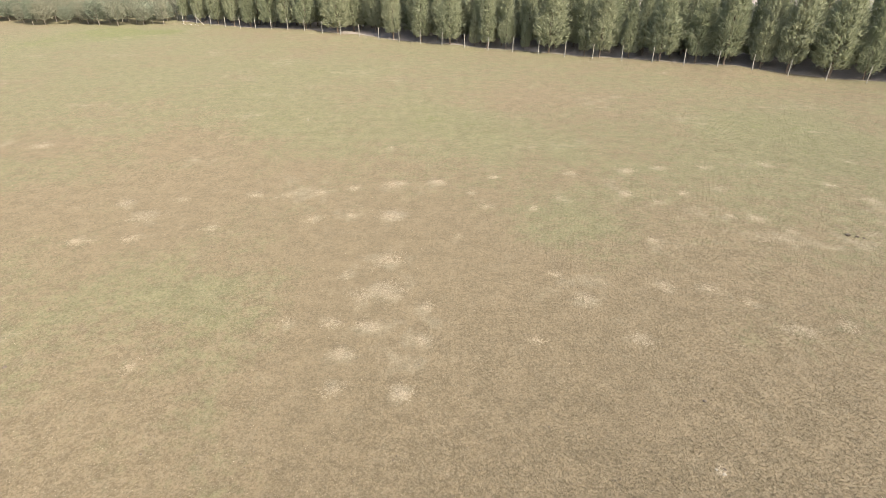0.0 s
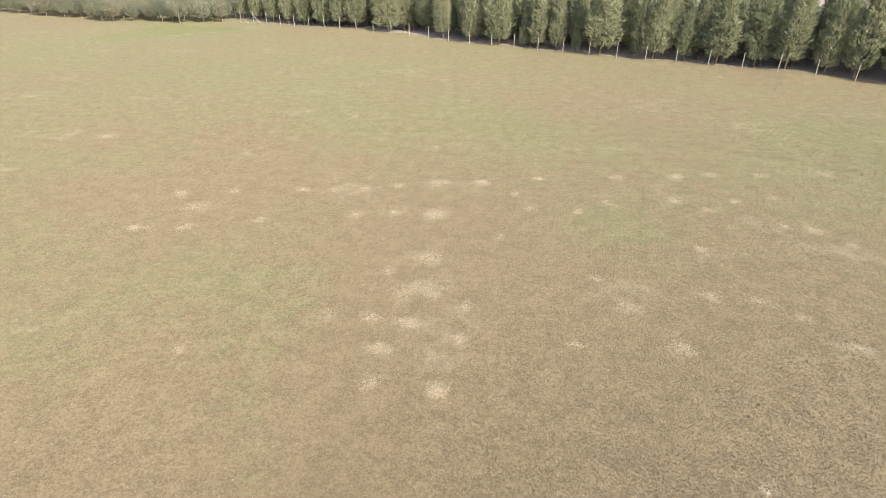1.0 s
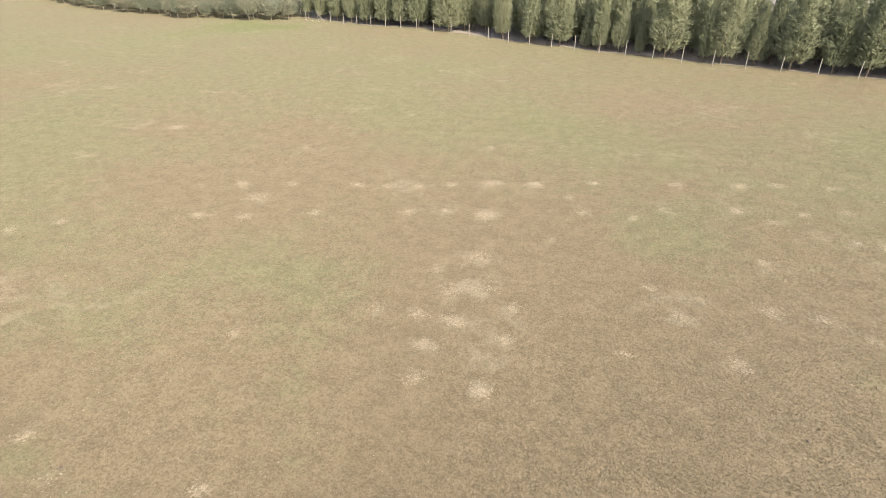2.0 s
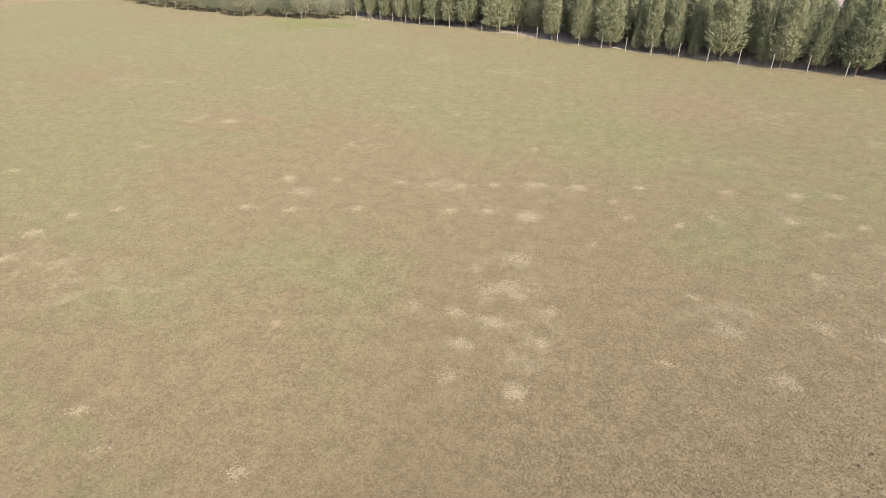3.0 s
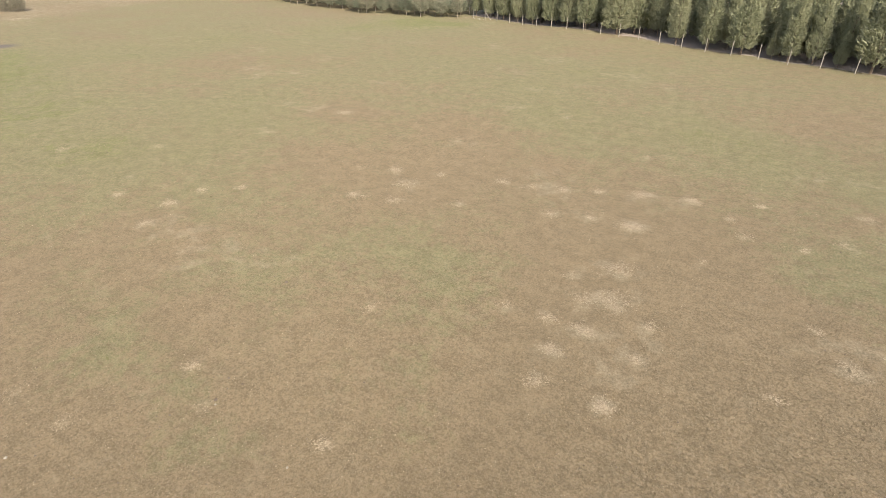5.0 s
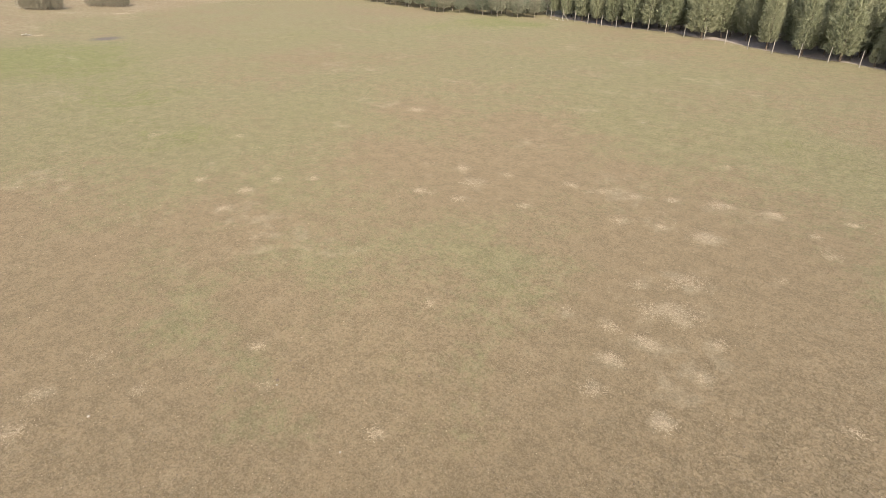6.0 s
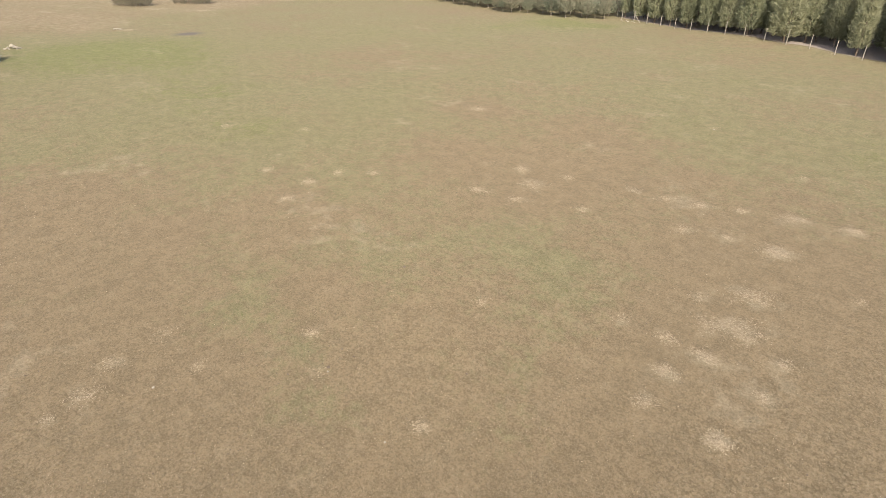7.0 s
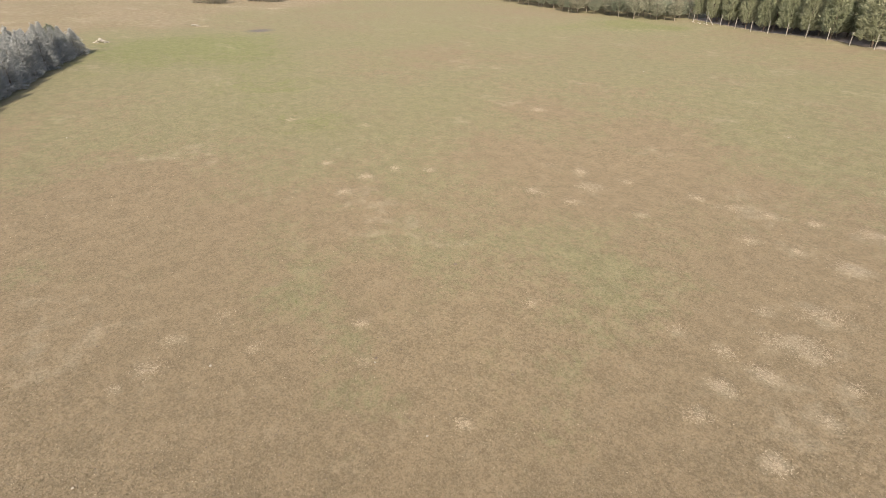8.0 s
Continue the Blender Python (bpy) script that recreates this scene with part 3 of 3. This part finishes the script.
# ---------------------------------------------------------------- thickets in the far field
def thicket(x, y, wide, deep, tall, seed):
    rng = np.random.default_rng(seed)
    ob = new("shrub_thicket")
    stems, base, way = [], [], []
    for _ in range(60):
        px, py = rng.uniform(-1, 1, 2)
        if px * px + py * py > 1:
            continue
        foot = np.array([px * wide * 0.85, py * deep * 0.85, -0.1])
        h = tall * rng.uniform(0.7, 1.1) * (1 - 0.35 * (px * px + py * py))
        top = foot + np.array([px * 0.9 + rng.normal(0, 0.4), py * 0.9 + rng.normal(0, 0.4), h])
        stems.append(tube(rng, [foot, foot * 0.45 + top * 0.55 + rng.normal(0, 0.12, 3), top], (0.07, 0.045, 0.012), 5))
        k = 60
        f = rng.uniform(0.28, 1.05, k)
        base.append(foot + (top - foot) * f[:, None] + rng.normal(0, 0.5, (k, 3)))
        way.append(np.repeat(((top - foot) / h)[None], k, 0) + rng.normal(0, 0.5, (k, 3)))
    v, f = join(stems)
    part("stems", mesh_of("stems", v, f, M_GROVE_BARK), ob)
    base, way = np.concatenate(base), np.concatenate(way)
    v, f = sprays(rng, base, way, way, np.full(len(base), 0.6), np.full(len(base), 0.10), 3, 0.5)
    part("foliage", mesh_of("foliage", v, f, M_SHRUB), ob)
    ob.matrix_basis = pose(x, y, land_at(x, y), 0, 0, 30)
    return tagged(ob, "grey-olive willow thicket in the dry far field", "shrub", "willow thickets")


thicket(-204, 82, 6.5, 4.5, 5.0, 5)
thicket(-199, 99, 7.5, 4.5, 5.0, 6)


# ---------------------------------------------------------------- the fence
def rod(bm, a, b, r0, r1, sides):
    a, b = Vector(a), Vector(b)
    turn = (b - a).to_track_quat("Z", "Y").to_matrix().to_4x4()
    bmesh.ops.create_cone(bm, cap_ends=True, segments=sides, radius1=r0, radius2=r1, depth=(b - a).length,
                          matrix=Matrix.Translation((a + b) / 2) @ turn)


def bm_mesh(name, bm, material):
    mesh = bpy.data.meshes.new(name)
    bm.to_mesh(mesh)
    bm.free()
    mesh.materials.append(material)
    return mesh


def build_fence():
    fence = new("wire_fence")
    tagged(fence, "tall wire fence on pale wooden posts before the wood", "fence")
    bm = bmesh.new()
    rod(bm, (0, 0, -0.2), (0, 0, 2.45), 0.062, 0.055, 10)
    bmesh.ops.bevel(bm, geom=[e for e in bm.edges if e.calc_length() > 0 and min(v.co.z for v in e.verts) > 2.4],
                    offset=0.02, segments=1, affect="EDGES")
    post_mesh = bm_mesh("post", bm, M_WOOD)
    spots = [wood_place(s, 0) for s in np.arange(0, 185, 4.9)]
    spots = [(-71.0, 157.5), (-68.6, 152.0)] + spots
    for x, y in spots:
        post = part("post", post_mesh, fence)
        post.matrix_basis = pose(x, y, land_at(x, y), pick.uniform(-1.5, 1.5), pick.uniform(-1.5, 1.5), pick.uniform(0, 360)) @ Matrix.Diagonal((1, 1, pick.uniform(0.95, 1.04), 1))
    for s, t in ((4.9, 7.3),):
        a, b = wood_place(s, -0.02), wood_place(t, -0.02)
        bm = bmesh.new()
        rod(bm, (*a, land_at(*a) + 1.7), (*b, land_at(*b)), 0.06, 0.06, 8)
        part("brace", bm_mesh("brace", bm, M_WOOD), fence)
    for h in (0.15, 0.45, 0.75, 1.05, 1.35, 1.65, 1.95, 2.3):
        bm = bmesh.new()
        for (ax, ay), (bx, by) in zip(spots, spots[1:]):
            rod(bm, (ax, ay, land_at(ax, ay) + h), (bx, by, land_at(bx, by) + h), 0.003, 0.003, 4)
        part("wire", bm_mesh("wire", bm, M_WIRE), fence)


build_fence()


# ---------------------------------------------------------------- hay on the ground
def hay_mesh(seed, half, thick):
    """Trodden hay in a ragged round of that half width: loose stalks, thinner to the rim."""
    rng = np.random.default_rng(seed)
    n = int((rng.uniform(110, 330) * min(half, 1.2) ** 2 / 0.27 + 60) * thick)
    wide, turn = rng.uniform(0.6, 1.0), rng.uniform(0, math.pi)
    x, y = half * 0.62 * rng.normal(0, 1, n), half * 0.62 * rng.normal(0, 1, n) * wide
    keep = lattice(x + seed * 3.1, y, 0.22, seed) > rng.uniform(-0.2, 0.85, n)
    x, y = x[keep], y[keep]
    n = len(x)
    x, y = x * math.cos(turn) - y * math.sin(turn), x * math.sin(turn) + y * math.cos(turn)
    z = rng.uniform(0.02, 0.085, n)
    b, length, w = rng.uniform(0, math.pi, n), rng.uniform(0.04, 0.11, n), rng.uniform(0.005, 0.010, n) * max(1.0, half / 0.8)
    tilt = rng.normal(0, 0.25, n) * length
    dx, dy = np.cos(b) * length / 2, np.sin(b) * length / 2
    wx, wy = -np.sin(b) * w, np.cos(b) * w
    verts = np.stack([np.stack([x - dx - wx, y - dy - wy, z - tilt / 2], -1), np.stack([x + dx - wx, y + dy - wy, z + tilt / 2], -1),
                      np.stack([x + dx + wx, y + dy + wy, z + tilt / 2], -1), np.stack([x - dx + wx, y - dy + wy, z - tilt / 2], -1)], 1)
    verts[:, :, 2] = np.maximum(verts[:, :, 2], 0.006)
    return mesh_of("hay_patch", verts.reshape(-1, 3), np.arange(n * 4).reshape(-1, 4), M_STRAW)


for i, (x, y, half, thick) in enumerate(HAY):
    ob = new("hay_patch", hay_mesh(200 + i, half, thick))
    ob.matrix_basis = pose(x, y, land_at(x, y))
    tagged(ob, "thin patch of pale trodden hay on the grass", "hay patch", "hay patches on the pasture", "stuff")


# ---------------------------------------------------------------- stones and clods
def lump(seed, size, flat):
    rng = random.Random(seed)
    bm = bmesh.new()
    bmesh.ops.create_icosphere(bm, subdivisions=2, radius=size)
    off = Vector((rng.uniform(0, 50), rng.uniform(0, 50), rng.uniform(0, 50)))
    for v in bm.verts:
        v.co *= 1 + 0.45 * noise.noise(v.co / size * 1.1 + off)
        v.co.z = v.co.z * flat + size * flat * 0.55
    return bm


def stone(x, y, size, seed, material, label, group, name="stone"):
    ob = new(name, bm_mesh(name, lump(seed, size, 0.6), material))
    ob.matrix_basis = pose(x, y, land_at(x, y) - size * 0.12, 0, 0, seed * 37)
    return tagged(ob, label, name.replace("_", " "), group)


SMALL_STONES = [(-20.7, 4.9, 0.065), (-17.8, -1.1, 0.05), (-11.2, 9.2, 0.05), (-63.4, 8.5, 0.08), (-40.8, 78.7, 0.09), (-14.7, 58.9, 0.09),
                (-15.9, 10.3, 0.05), (10.1, 13.3, 0.07), (9.9, 13.5, 0.05)]
for i, (x, y, size) in enumerate(SMALL_STONES):
    stone(x, y, size, i, M_PALE_STONE, "small pale stone lying in the grass", "small stones")
CORNER_STONES = [(-64.3, 145.2, 0.22), (-62.6, 144.4, 0.18), (-61.6, 143.2, 0.26), (-60.7, 143.6, 0.16), (-63.2, 143.6, 0.14), (-59.6, 142.6, 0.18)]
for i, (x, y, size) in enumerate(CORNER_STONES):
    stone(x, y, size, 20 + i, M_PALE_STONE, "pale field stone by the fence corner", "stones by the fence corner")
CLODS = [(26.7, 32.1, 0.16), (27.2, 31.9, 0.11), (27.5, 31.7, 0.09), (10.2, 13.5, 0.06), (-16.1, 10.5, 0.08), (-16.6, 11.7, 0.05), (-15.8, 11.7, 0.05),
         (10.9, 16.9, 0.08), (-11.2, 14.1, 0.05), (-19.6, 18.9, 0.09)]
for i, (x, y, size) in enumerate(CLODS):
    stone(x, y, size, 40 + i, M_DARK_STONE, "dark dung clod lying on the grass", "dark clods", "dung_clod")


def heap(x, y, spread, count, size, seed, label):
    """A heap of pale field stones."""
    rng = random.Random(seed)
    pile = new("stone_heap")
    for i in range(count):
        a, r = rng.uniform(0, 6.28), spread * rng.uniform(0, 1) ** 0.8
        s = size * rng.uniform(0.6, 1.2) * (1.2 - 0.6 * r / spread)
        ob = part("stone", bm_mesh("stone", lump(seed * 50 + i, s, 0.75), M_PALE_STONE), pile)
        ob.matrix_basis = pose(math.cos(a) * r * 1.5, math.sin(a) * r * 0.7, (1 - r / spread) * size * 2.2, 0, 0, rng.uniform(0, 360))
    pile.matrix_basis = pose(x, y, land_at(x, y) - 0.05, 0, 0, 47)
    return tagged(pile, label, "stone heap")


heap(-131.0, 29.0, 1.1, 30, 0.26, 3, "heap of whitish field stones beside the spruces")
heap(-145.0, 53.2, 1.0, 14, 0.17, 4, "small heap of pale stones in the green pasture")
